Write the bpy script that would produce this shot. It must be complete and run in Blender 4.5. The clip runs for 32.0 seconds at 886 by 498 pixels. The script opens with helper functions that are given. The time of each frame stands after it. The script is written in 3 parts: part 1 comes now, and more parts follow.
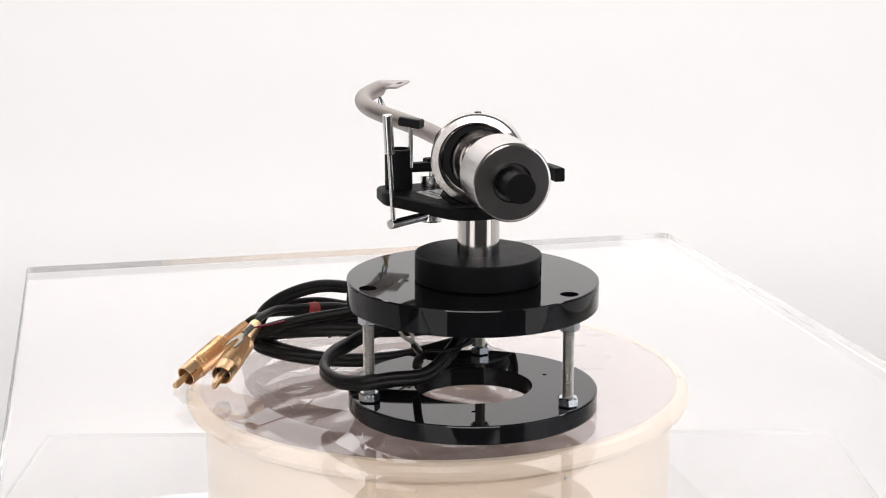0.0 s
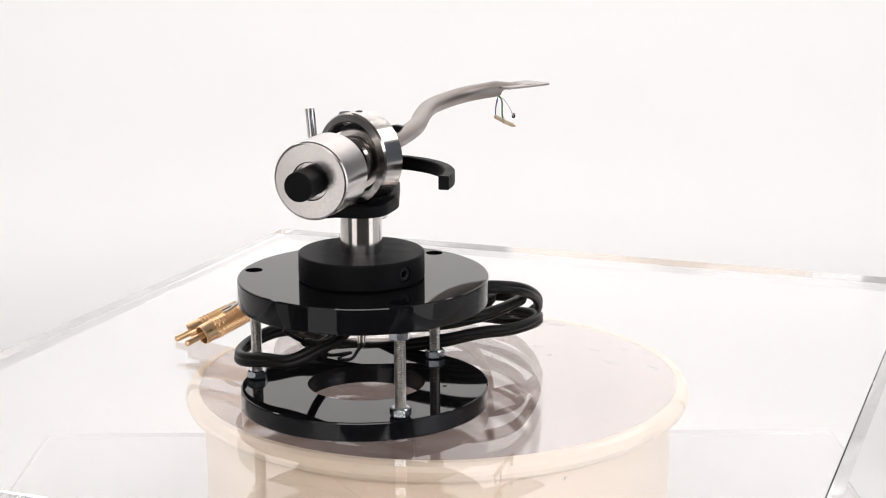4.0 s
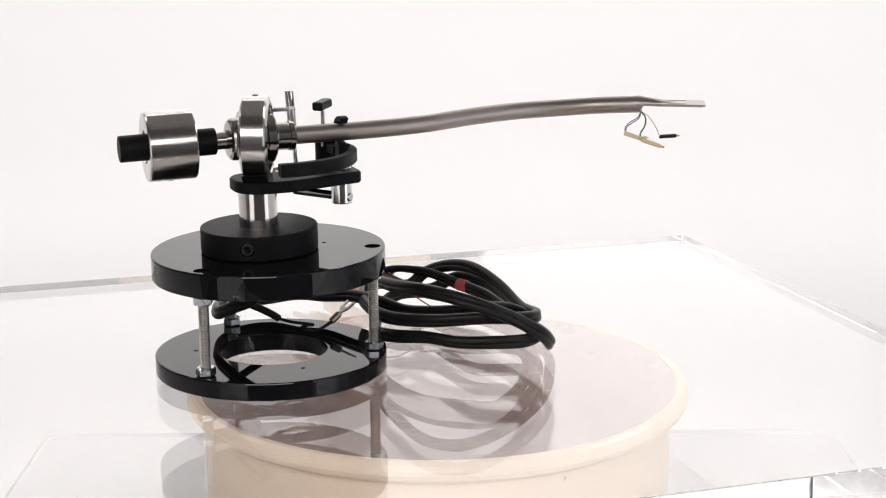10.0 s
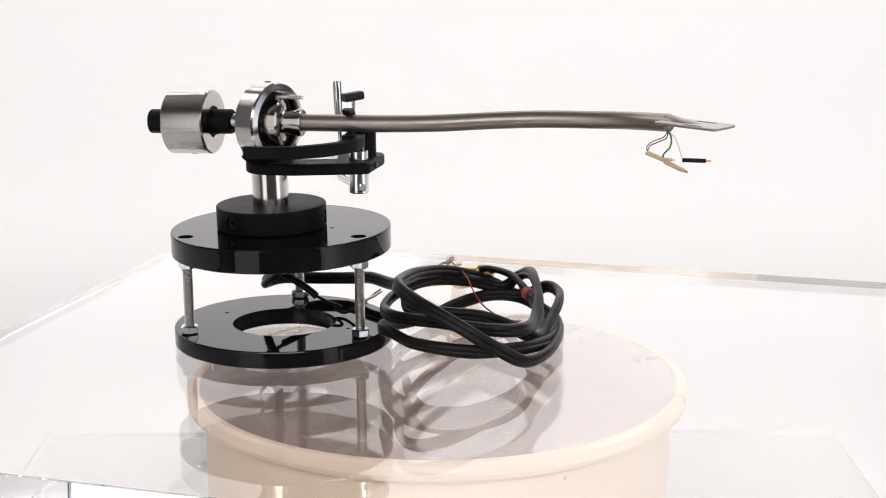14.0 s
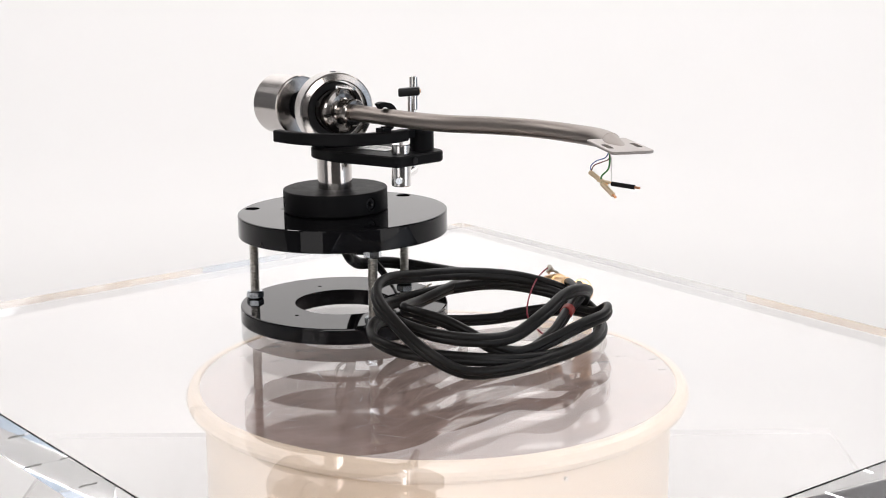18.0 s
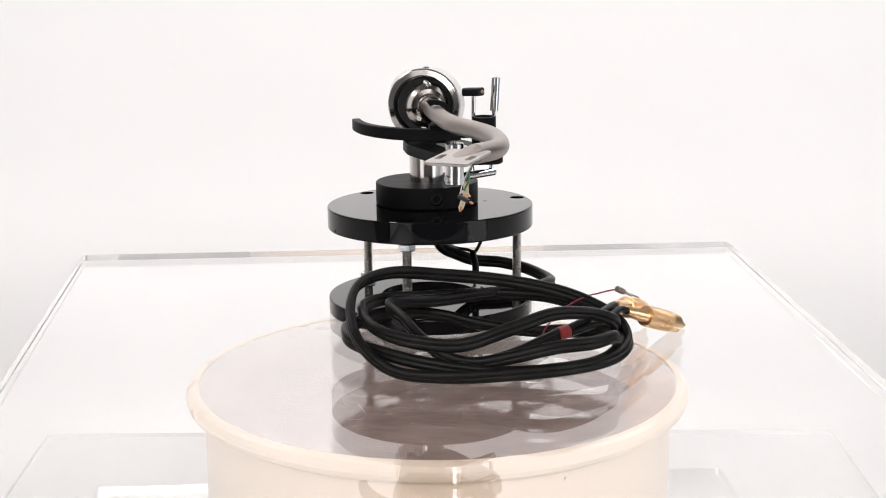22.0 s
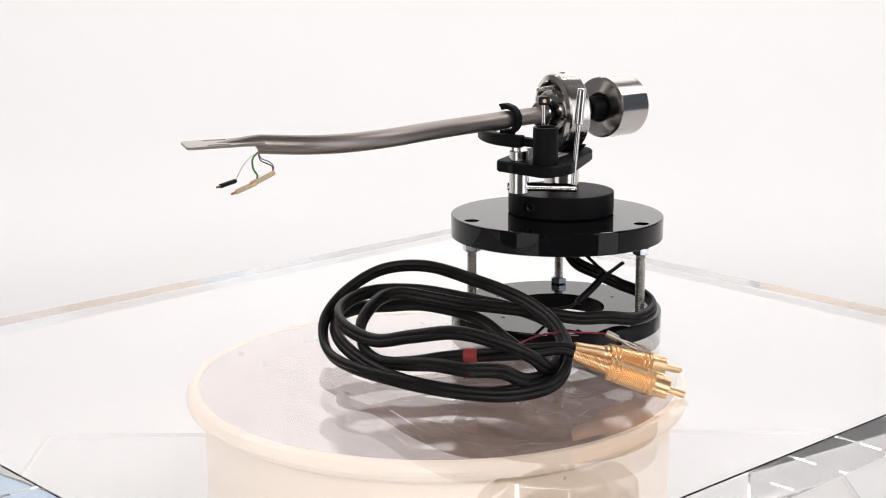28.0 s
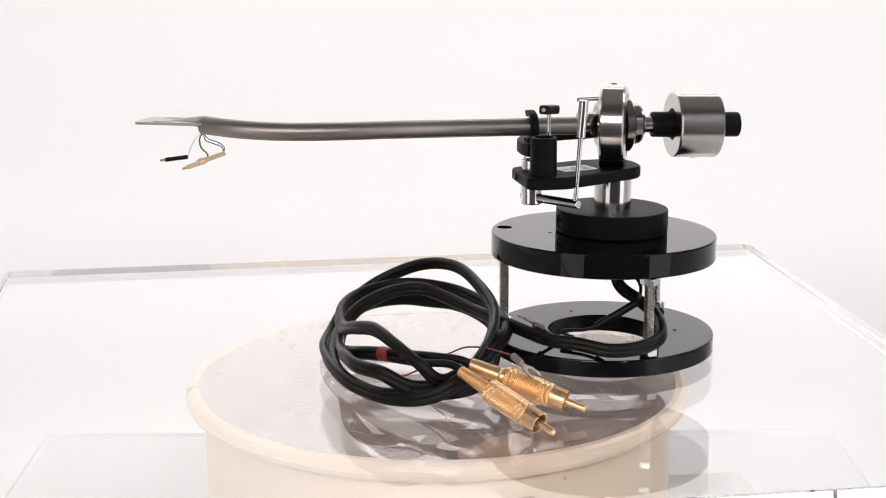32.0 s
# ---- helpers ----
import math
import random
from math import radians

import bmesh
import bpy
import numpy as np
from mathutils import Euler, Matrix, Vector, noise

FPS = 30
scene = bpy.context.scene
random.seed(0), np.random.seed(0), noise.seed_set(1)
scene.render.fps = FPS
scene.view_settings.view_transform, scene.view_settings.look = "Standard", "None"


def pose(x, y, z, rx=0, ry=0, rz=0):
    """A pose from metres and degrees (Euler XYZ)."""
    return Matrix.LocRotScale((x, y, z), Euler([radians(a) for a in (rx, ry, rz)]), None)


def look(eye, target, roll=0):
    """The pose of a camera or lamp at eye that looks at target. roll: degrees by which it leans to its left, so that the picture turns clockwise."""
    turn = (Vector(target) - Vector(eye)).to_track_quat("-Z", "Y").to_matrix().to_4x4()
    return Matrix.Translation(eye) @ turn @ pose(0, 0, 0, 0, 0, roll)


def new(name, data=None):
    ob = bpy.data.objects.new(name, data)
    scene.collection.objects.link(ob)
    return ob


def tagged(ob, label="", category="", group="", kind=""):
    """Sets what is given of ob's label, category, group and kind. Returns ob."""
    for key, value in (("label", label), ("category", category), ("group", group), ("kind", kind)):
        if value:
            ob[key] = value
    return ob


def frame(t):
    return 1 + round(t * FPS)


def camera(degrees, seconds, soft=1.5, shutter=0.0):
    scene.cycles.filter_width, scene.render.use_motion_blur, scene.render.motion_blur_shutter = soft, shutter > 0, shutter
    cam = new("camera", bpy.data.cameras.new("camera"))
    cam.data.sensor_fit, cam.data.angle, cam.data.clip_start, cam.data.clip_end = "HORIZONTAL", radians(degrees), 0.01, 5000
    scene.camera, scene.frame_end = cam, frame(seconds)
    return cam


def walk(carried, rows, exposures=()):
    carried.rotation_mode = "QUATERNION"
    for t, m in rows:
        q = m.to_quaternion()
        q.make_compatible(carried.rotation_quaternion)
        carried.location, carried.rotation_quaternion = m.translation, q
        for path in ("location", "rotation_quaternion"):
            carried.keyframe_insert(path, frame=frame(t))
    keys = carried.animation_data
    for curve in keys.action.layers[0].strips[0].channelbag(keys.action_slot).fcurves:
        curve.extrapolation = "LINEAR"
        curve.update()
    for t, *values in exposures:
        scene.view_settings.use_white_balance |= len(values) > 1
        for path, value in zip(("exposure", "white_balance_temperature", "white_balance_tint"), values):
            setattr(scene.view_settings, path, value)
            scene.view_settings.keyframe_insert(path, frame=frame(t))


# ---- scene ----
# the fixed camera and the turning of the show table
cam = camera(31.4, 32.0, 1.0)
EYE = Matrix.Translation((0, -0.75, 0.2244)) @ Matrix.Rotation(radians(-0.229), 4, "Z") @ Matrix.Rotation(radians(-12.942), 4, "X") @ Matrix.Rotation(radians(0.29), 4, "Y") @ Matrix.Rotation(radians(90), 4, "X")
walk(cam, [(0, EYE), (32, EYE)])


def turn(t):
    """The show table's turn about the world's z at t seconds."""
    s = (t - 16) / 16
    return Matrix.Rotation(-2.39648 - 2.40104 * s - 0.00832 * s * s + 0.00578 * s ** 3, 4, "Z")


TURNING = []          # (thing, its pose when the table stands at zero)


def motions():
    for ob, m in TURNING:
        walk(ob, [(k * 0.5, turn(k * 0.5) @ m) for k in range(65)])

# ---- light: soft boxes beside, above and behind the display, an added front fill, and lamps on the paper backdrop ----
world = bpy.data.worlds.new("world")
scene.world = world
world.use_nodes = True
world.node_tree.nodes["Background"].inputs[0].default_value = (0.9, 0.93, 1.0, 1)
world.node_tree.nodes["Background"].inputs[1].default_value = 0.02
scene.view_settings.exposure = -0.20
scene.cycles.max_bounces, scene.cycles.glossy_bounces, scene.cycles.transmission_bounces = 48, 40, 40      # light runs far inside the clear sheets


def area_lamp(name, eye, target, sx, sy, power, colour=(1, 0.97, 0.94)):
    data = bpy.data.lights.new(name, "AREA")
    data.shape, data.size, data.size_y, data.energy, data.color = "RECTANGLE", sx, sy, power, colour
    ob = new(name, data)
    ob.matrix_world = look(eye, target)
    return ob


WARM = (1, 0.966, 0.959)
area_lamp("soft_box_left", (-0.66, -1.00, 0.15), (0, -0.05, 0.06), 0.54, 1.5, 3.7, WARM)
area_lamp("soft_box_right", (0.98, -0.69, 0.15), (0, -0.05, 0.06), 0.50, 1.5, 3.9, WARM)
area_lamp("soft_box_top", (0.0, 0.10, 1.55), (0, 0.10, 0), 1.9, 1.5, 0.5, WARM)
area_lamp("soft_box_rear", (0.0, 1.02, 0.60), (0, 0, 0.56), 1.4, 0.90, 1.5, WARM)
# added fill from behind the camera, brightens the drum's front
area_lamp("fill_front", (0.0, -1.55, 0.74), (0, -0.05, -0.05), 1.3, 0.40, 12.5, WARM)
area_lamp("backdrop_lamp_top", (0, 0.90, 1.15), (0, 1.30, 0.48), 1.7, 0.25, 10.2, WARM)
area_lamp("backdrop_lamp_left", (-1.05, 0.45, 0.95), (-0.38, 1.05, 0.05), 0.6, 0.6, 5.1, WARM)
area_lamp("backdrop_lamp_right", (1.05, 0.45, 0.95), (0.38, 1.05, 0.05), 0.6, 0.6, 5.9, WARM)


# ---- materials ----
def material(name, colour, rough=0.5, metal=0.0, grain=0.0, grain_scale=400.0, stain=0.0, stain_scale=25.0, bump=0.0,
             bump_scale=600.0, coat=0.0, spec=0.5, rough_var=0.0, transmission=0.0, ior=1.49, anis=0.0, stretch=(1, 1, 1), turned=0.0):
    """A surface with fine grain, larger stains, varying roughness and a small relief, all in metres of its own space."""
    mat = bpy.data.materials.new(name)
    mat.use_nodes = True
    tree = mat.node_tree
    b = tree.nodes["Principled BSDF"]
    link = tree.links.new
    b.inputs["Base Color"].default_value = (*colour, 1)
    b.inputs["Roughness"].default_value = rough
    b.inputs["Metallic"].default_value = metal
    b.inputs["Specular IOR Level"].default_value = spec
    b.inputs["IOR"].default_value = ior
    b.inputs["Coat Weight"].default_value = coat
    b.inputs["Coat Roughness"].default_value = 0.03
    b.inputs["Transmission Weight"].default_value = transmission
    b.inputs["Anisotropic"].default_value = anis
    b.inputs["Anisotropic Rotation"].default_value = 0.25 if turned else 0.0
    coord = tree.nodes.new("ShaderNodeTexCoord")
    space = tree.nodes.new("ShaderNodeMapping")
    space.inputs["Scale"].default_value = stretch
    link(coord.outputs["Object"], space.inputs["Vector"])

    def noise_of(scale, detail=3):
        n = tree.nodes.new("ShaderNodeTexNoise")
        n.inputs["Scale"].default_value, n.inputs["Detail"].default_value = scale, detail
        link(space.outputs["Vector"], n.inputs["Vector"])
        return n.outputs["Fac"]

    source = None
    for amount, scale in ((grain, grain_scale), (stain, stain_scale)):
        if amount:
            mix = tree.nodes.new("ShaderNodeMix")
            mix.data_type, mix.blend_type = "RGBA", "MULTIPLY"
            mix.inputs[0].default_value = 1.0
            ramp = tree.nodes.new("ShaderNodeValToRGB")
            ramp.color_ramp.elements[0].position, ramp.color_ramp.elements[1].position = 0.3, 0.7
            lo = 1 - amount
            ramp.color_ramp.elements[0].color, ramp.color_ramp.elements[1].color = (lo, lo, lo, 1), (1, 1, 1, 1)
            link(noise_of(scale), ramp.inputs[0])
            if source:
                link(source, mix.inputs[6])
            else:
                mix.inputs[6].default_value = (*colour, 1)
            link(ramp.outputs[0], mix.inputs[7])
            source = mix.outputs[2]
    if source:
        link(source, b.inputs["Base Color"])
    if rough_var:
        span = tree.nodes.new("ShaderNodeMapRange")
        span.inputs[3].default_value, span.inputs[4].default_value = max(rough - rough_var, 0.01), rough + rough_var
        link(noise_of(stain_scale * 2), span.inputs[0])
        link(span.outputs[0], b.inputs["Roughness"])
    if turned:
        # lathe marks run round the arm's own x axis: fine rings by the distance along it and from it
        turn_dir = tree.nodes.new("ShaderNodeTangent")
        turn_dir.direction_type, turn_dir.axis = "RADIAL", "X"
        link(turn_dir.outputs[0], b.inputs["Tangent"])
        off = tree.nodes.new("ShaderNodeVectorMath")
        off.operation = "SUBTRACT"
        off.inputs[1].default_value = (0, 0, 0.0528)
        link(coord.outputs["Object"], off.inputs[0])
        flat = tree.nodes.new("ShaderNodeVectorMath")
        flat.operation = "MULTIPLY"
        flat.inputs[1].default_value = (0, 1, 1)
        link(off.outputs[0], flat.inputs[0])
        far = tree.nodes.new("ShaderNodeVectorMath")
        far.operation = "LENGTH"
        link(flat.outputs[0], far.inputs[0])
        split = tree.nodes.new("ShaderNodeSeparateXYZ")
        link(off.outputs[0], split.inputs[0])
        both = tree.nodes.new("ShaderNodeCombineXYZ")
        link(split.outputs[0], both.inputs[0])
        link(far.outputs["Value"], both.inputs[1])
        marks = tree.nodes.new("ShaderNodeTexNoise")
        marks.inputs["Scale"].default_value, marks.inputs["Detail"].default_value = 2600, 2
        link(both.outputs[0], marks.inputs["Vector"])
        groove = tree.nodes.new("ShaderNodeBump")
        groove.inputs["Strength"].default_value, groove.inputs["Distance"].default_value = turned, 0.00004
        link(marks.outputs["Fac"], groove.inputs["Height"])
        link(groove.outputs[0], b.inputs["Normal"])
    if bump:
        node = tree.nodes.new("ShaderNodeBump")
        node.inputs["Strength"].default_value, node.inputs["Distance"].default_value = bump, 0.0004
        link(noise_of(bump_scale), node.inputs["Height"])
        link(node.outputs[0], b.inputs["Normal"])
    return mat


M_PAPER = material("white_paper", (0.84, 0.835, 0.83), 0.9, stain=0.02, stain_scale=3, bump=0.05, bump_scale=900)
M_ROOM = material("room_paint", (0.36, 0.33, 0.31), 0.8, stain=0.2, stain_scale=2)
# lighter copy of the room paint, brightness painted in for walls that get little light
M_ROOM_LIFTED = material("lifted_room_paint", (0.74, 0.74, 0.74), 0.8, stain=0.25, stain_scale=3)
# room paint tinted blue: cool daylight painted into the wall
M_ROOM_DAYLIT = material("daylit_room_paint", (0.36, 0.42, 0.50), 0.8, stain=0.2, stain_scale=2)
# the ceiling's shade is put into this grey, darker than a pale paint
M_ROOM_CEILING = material("shaded_ceiling_paint", (0.34, 0.32, 0.30), 0.85, stain=0.15, stain_scale=2)
M_ROOM_FLOOR = material("room_floor", (0.20, 0.18, 0.165), 0.5, stain=0.4, stain_scale=4)
M_CLEAR = material("clear_acrylic", (0.96, 0.955, 0.953), 0.0, transmission=1.0, ior=1.49)
M_CLEAR_LOW = material("clear_sheet", (0.73, 0.725, 0.72), 0.0, transmission=1.0, ior=1.49)
M_EDGE = material("polished_edge", (0.97, 0.975, 0.98), 0.03, transmission=1.0, ior=1.49, bump=0.025, bump_scale=90)
# opaque near-white painted in for the light that leaves a clear polished edge
M_EDGE_WHITE = material("whitened_edge", (0.95, 0.945, 0.94), 0.4, stain=0.05, stain_scale=40, grain=0.04, grain_scale=220)
M_PLATTER = material("platter_mat", (0.52, 0.38, 0.335), 0.04, ior=2.8, stretch=(1, 2.2, 1), stain=0.30, stain_scale=60, coat=1.0)
M_SCRATCH = material("pale_scratch", (0.80, 0.78, 0.76), 0.35, grain=0.2, grain_scale=900)
M_CREAM = material("cream_plastic", (0.95, 0.775, 0.605), 0.30, stain=0.05, stain_scale=20, rough_var=0.08, bump=0.06, bump_scale=300)
M_PIANO = material("black_acrylic", (0.006, 0.006, 0.007), 0.03, spec=0.27, rough_var=0.015, stain_scale=30, bump=0.012, bump_scale=60)
M_RUBBER = material("black_delrin", (0.005, 0.005, 0.006), 0.5, spec=0.13, grain=0.3, grain_scale=2500, bump=0.25, bump_scale=2600, rough_var=0.08, stain_scale=60)
M_DARK = material("black_anodised", (0.007, 0.007, 0.008), 0.38, spec=0.35, grain=0.2, grain_scale=2500, bump=0.1, bump_scale=3000, rough_var=0.06)
M_STEEL = material("turned_steel", (0.60, 0.57, 0.55), 0.19, metal=1.0, grain=0.12, grain_scale=900, anis=0.4, turned=0.16)
# the same steel made darker: the hub's dark reflections are put into its colour
M_HUB = material("turned_steel_shaded", (0.40, 0.375, 0.355), 0.15, metal=1.0, grain=0.10, grain_scale=900, anis=0.4, turned=0.14)
M_POLISHED = material("polished_steel", (0.70, 0.665, 0.64), 0.13, metal=1.0, grain=0.10, grain_scale=700, stretch=(1, 1, 0.12))
M_BRUSHED = material("satin_steel", (0.50, 0.46, 0.44), 0.42, metal=1.0, grain=0.06, grain_scale=700)
M_CHROME = material("polished_chrome", (0.82, 0.81, 0.80), 0.16, metal=1.0, grain=0.03, grain_scale=2000)
M_TUBE = material("titanium_tube", (0.35, 0.31, 0.285), 0.41, metal=1.0, grain=0.04, grain_scale=500, stretch=(1, 3, 3), rough_var=0.05, stain_scale=50)
M_ZINC = material("zinc_plate", (0.66, 0.70, 0.74), 0.2, metal=1.0, rough_var=0.1, stain_scale=200, grain=0.15, grain_scale=700)
M_ROD = material("threaded_steel", (0.55, 0.53, 0.50), 0.28, metal=1.0, grain=0.2, grain_scale=1500)
M_GOLD = material("gold_plate", (1.0, 0.69, 0.40), 0.33, metal=1.0, grain=0.08, grain_scale=1400)
M_CABLE = material("cable_sheath", (0.012, 0.011, 0.0105), 0.40, spec=0.25, grain=0.4, grain_scale=900, stain=0.6, stain_scale=90, rough_var=0.1, bump=0.15, bump_scale=500)
M_RED = material("red_sleeve", (0.33, 0.035, 0.03), 0.55, grain=0.2, grain_scale=1500, bump=0.1)
M_REDWIRE = material("red_wire", (0.25, 0.012, 0.035), 0.4)
M_TIN = material("tinned_lug", (0.56, 0.52, 0.46), 0.35, metal=1.0, grain=0.25, grain_scale=1200)
M_LABEL = material("silver_label", (0.76, 0.75, 0.74), 0.35, metal=0.4, grain=0.1, grain_scale=1500)
M_INK = material("label_ink", (0.10, 0.10, 0.10), 0.6)
M_HOLE = material("bore_black", (0.006, 0.006, 0.006), 0.6)
M_WGREEN = material("green_insulation", (0.05, 0.22, 0.06), 0.4)
M_WBLUE = material("blue_insulation", (0.10, 0.16, 0.34), 0.4)
M_WWHITE = material("white_insulation", (0.75, 0.74, 0.72), 0.4)
M_WRED = material("brown_insulation", (0.16, 0.04, 0.035), 0.4)
M_TAN = material("translucent_sleeve", (0.74, 0.58, 0.38), 0.35, grain=0.2, grain_scale=900)
M_COPPER = material("copper_pin", (0.68, 0.34, 0.18), 0.28, metal=1.0)


M_SKY = bpy.data.materials.new("overcast_sky")
M_SKY.use_nodes = True
sky_shader = M_SKY.node_tree.nodes["Principled BSDF"]
sky_shader.inputs["Base Color"].default_value = (0, 0, 0, 1)
sky_shader.inputs["Emission Color"].default_value = (0.72, 0.84, 1.0, 1)
sky_shader.inputs["Emission Strength"].default_value = 1.0


# ---- mesh helpers ----
def lathe(profile, seg=64, closed=False):
    """Turns (radius, height) pairs about z. closed: the profile is a ring (a tube's section), else it is capped at radius 0."""
    bm = bmesh.new()
    rows = []
    for r, z in profile:
        if r < 1e-7:
            rows.append([bm.verts.new((0, 0, z))])
        else:
            rows.append([bm.verts.new((r * math.cos(2 * math.pi * i / seg), r * math.sin(2 * math.pi * i / seg), z)) for i in range(seg)])
    pairs = list(zip(rows, rows[1:])) + ([(rows[-1], rows[0])] if closed else [])
    for a, b in pairs:
        for i in range(seg):
            j = (i + 1) % seg
            if len(a) == 1 and len(b) == 1:
                continue
            if len(a) == 1:
                bm.faces.new((a[0], b[j], b[i]))
            elif len(b) == 1:
                bm.faces.new((a[i], a[j], b[0]))
            else:
                bm.faces.new((a[i], a[j], b[j], b[i]))
    bmesh.ops.recalc_face_normals(bm, faces=bm.faces)
    return bm


def rod(r, z0, z1, bevel=0.0004, seg=48):
    return lathe([(0, z0), (r - bevel, z0), (r - bevel * 0.3, z0 + bevel * 0.3), (r, z0 + bevel), (r, z1 - bevel), (r - bevel * 0.3, z1 - bevel * 0.3), (r - bevel, z1), (0, z1)], seg)


def ring(r0, r1, z0, z1, bevel=0.0004, seg=72):
    return lathe([(r0 + bevel, z0), (r1 - bevel, z0), (r1 - bevel * 0.3, z0 + bevel * 0.3), (r1, z0 + bevel), (r1, z1 - bevel), (r1 - bevel * 0.3, z1 - bevel * 0.3), (r1 - bevel, z1), (r0 + bevel, z1), (r0, z1 - bevel), (r0, z0 + bevel)], seg, True)


def slab(outline, z0, z1, bevel=0.0005):
    """A plate with the outline (x, y pairs, anticlockwise) and softened edges."""
    bm = bmesh.new()
    n = len(outline)
    pts = [Vector((x, y)) for x, y in outline]
    ins = []
    for i in range(n):
        a, b, c = pts[i - 1], pts[i], pts[(i + 1) % n]
        d1, d2 = (b - a).normalized(), (c - b).normalized()
        nrm = Vector((-(d1.y + d2.y), d1.x + d2.x))
        ins.append(b + nrm.normalized() * bevel if nrm.length > 1e-6 else b)
    rows = [[bm.verts.new((p.x, p.y, z)) for p in src] for src, z in ((ins, z0), (pts, z0 + bevel), (pts, z1 - bevel), (ins, z1))]
    bm.faces.new(list(reversed(rows[0])))
    bm.faces.new(rows[3])
    for a, b in zip(rows, rows[1:]):
        for i in range(n):
            j = (i + 1) % n
            bm.faces.new((a[i], a[j], b[j], b[i]))
    return bm


def rounded(points, r, seg=6):
    """The outline through corner points with rounded corners of radius r (one for all, or one each)."""
    out = []
    n = len(points)
    radii = r if isinstance(r, (list, tuple)) else [r] * n
    for i in range(n):
        a, b, c = (Vector(points[k % n]) for k in (i - 1, i, i + 1))
        d1, d2 = (a - b).normalized(), (c - b).normalized()
        half = math.acos(max(-1, min(1, d1.dot(d2)))) / 2
        cut = min(radii[i] / math.tan(half), (a - b).length * 0.49, (c - b).length * 0.49)
        rr = cut * math.tan(half)
        mid = b + (d1 + d2).normalized() * (rr / math.sin(half))
        p0, p1 = b + d1 * cut - mid, b + d2 * cut - mid
        a0 = math.atan2(p0.y, p0.x)
        da = (math.atan2(p1.y, p1.x) - a0 + math.pi) % (2 * math.pi) - math.pi
        for k in range(seg + 1):
            t = a0 + da * k / seg
            out.append((mid.x + rr * math.cos(t), mid.y + rr * math.sin(t)))
    return out


def smooth_path(points, per=8, closed=False):
    """A Catmull-Rom curve through the points."""
    pts = [Vector(p) for p in points]
    n = len(pts)
    out = []
    for i in range(n if closed else n - 1):
        p = [pts[(i + k) % n] if closed else pts[max(0, min(n - 1, i + k))] for k in (-1, 0, 1, 2)]
        for s in range(per):
            f = s / per
            out.append(0.5 * (2 * p[1] + (p[2] - p[0]) * f + (2 * p[0] - 5 * p[1] + 4 * p[2] - p[3]) * f * f + (3 * p[1] - p[0] - 3 * p[2] + p[3]) * f ** 3))
    if not closed:
        out.append(pts[-1])
    return out


def frames_along(path, closed=False):
    n = len(path)
    tang = [((path[(i + 1) % n] - path[i - 1]) if closed else (path[min(i + 1, n - 1)] - path[max(i - 1, 0)])).normalized() for i in range(n)]
    side = tang[0].cross(Vector((0, 0, 1)))
    side = side.normalized() if side.length > 1e-4 else Vector((1, 0, 0))
    sides = []
    for t in tang:
        side = (side - t * side.dot(t)).normalized()
        sides.append(side.copy())
    return tang, sides


def tube(path, radius, seg=10, closed=False):
    """A round tube along the path; radius may be one number or one each."""
    bm = bmesh.new()
    path = [Vector(p) for p in path]
    tang, sides = frames_along(path, closed)
    rows = []
    for i, p in enumerate(path):
        up = tang[i].cross(sides[i])
        r = radius[i] if isinstance(radius, (list, tuple)) else radius
        rows.append([bm.verts.new(p + (sides[i] * math.cos(2 * math.pi * k / seg) + up * math.sin(2 * math.pi * k / seg)) * r) for k in range(seg)])
    for a, b in list(zip(rows, rows[1:])) + ([(rows[-1], rows[0])] if closed else []):
        for k in range(seg):
            j = (k + 1) % seg
            bm.faces.new((a[k], a[j], b[j], b[k]))
    if not closed:
        bm.faces.new(list(reversed(rows[0])))
        bm.faces.new(rows[-1])
    bmesh.ops.recalc_face_normals(bm, faces=bm.faces)
    return bm


def join(*bms):
    """One bmesh out of several."""
    out = bmesh.new()
    for bm in bms:
        me = bpy.data.meshes.new("join")
        bm.to_mesh(me)
        out.from_mesh(me)
        bpy.data.meshes.remove(me)
        bm.free()
    return out


def moved(bm, m):
    bmesh.ops.transform(bm, matrix=m, verts=bm.verts)
    return bm


def along(p, q):
    """The pose that lays z from p towards q."""
    return Matrix.Translation(p) @ (Vector(q) - Vector(p)).to_track_quat("Z", "Y").to_matrix().to_4x4()


def bored(bm, cutters):
    """bm with the cutters' volumes taken out of it."""
    def hold(b):
        me = bpy.data.meshes.new("cut")
        b.to_mesh(me)
        b.free()
        return new("cut", me)
    base, tool = hold(bm), hold(join(*cutters))
    mod = base.modifiers.new("cut", "BOOLEAN")
    mod.operation, mod.solver, mod.object = "DIFFERENCE", "EXACT", tool
    bpy.context.view_layer.update()
    me = bpy.data.meshes.new_from_object(base.evaluated_get(bpy.context.evaluated_depsgraph_get()))
    out = bmesh.new()
    out.from_mesh(me)
    for ob in (base, tool):
        old = ob.data
        bpy.data.objects.remove(ob)
        bpy.data.meshes.remove(old)
    bpy.data.meshes.remove(me)
    return out


def finish(bm, name, mat, sharp=0.35):
    for f in bm.faces:
        f.smooth = sharp > 0
    for e in bm.edges:
        if len(e.link_faces) == 2 and e.calc_face_angle(0) > sharp:
            e.smooth = False
    me = bpy.data.meshes.new(name)
    bm.to_mesh(me)
    bm.free()
    me.materials.append(mat)
    return me


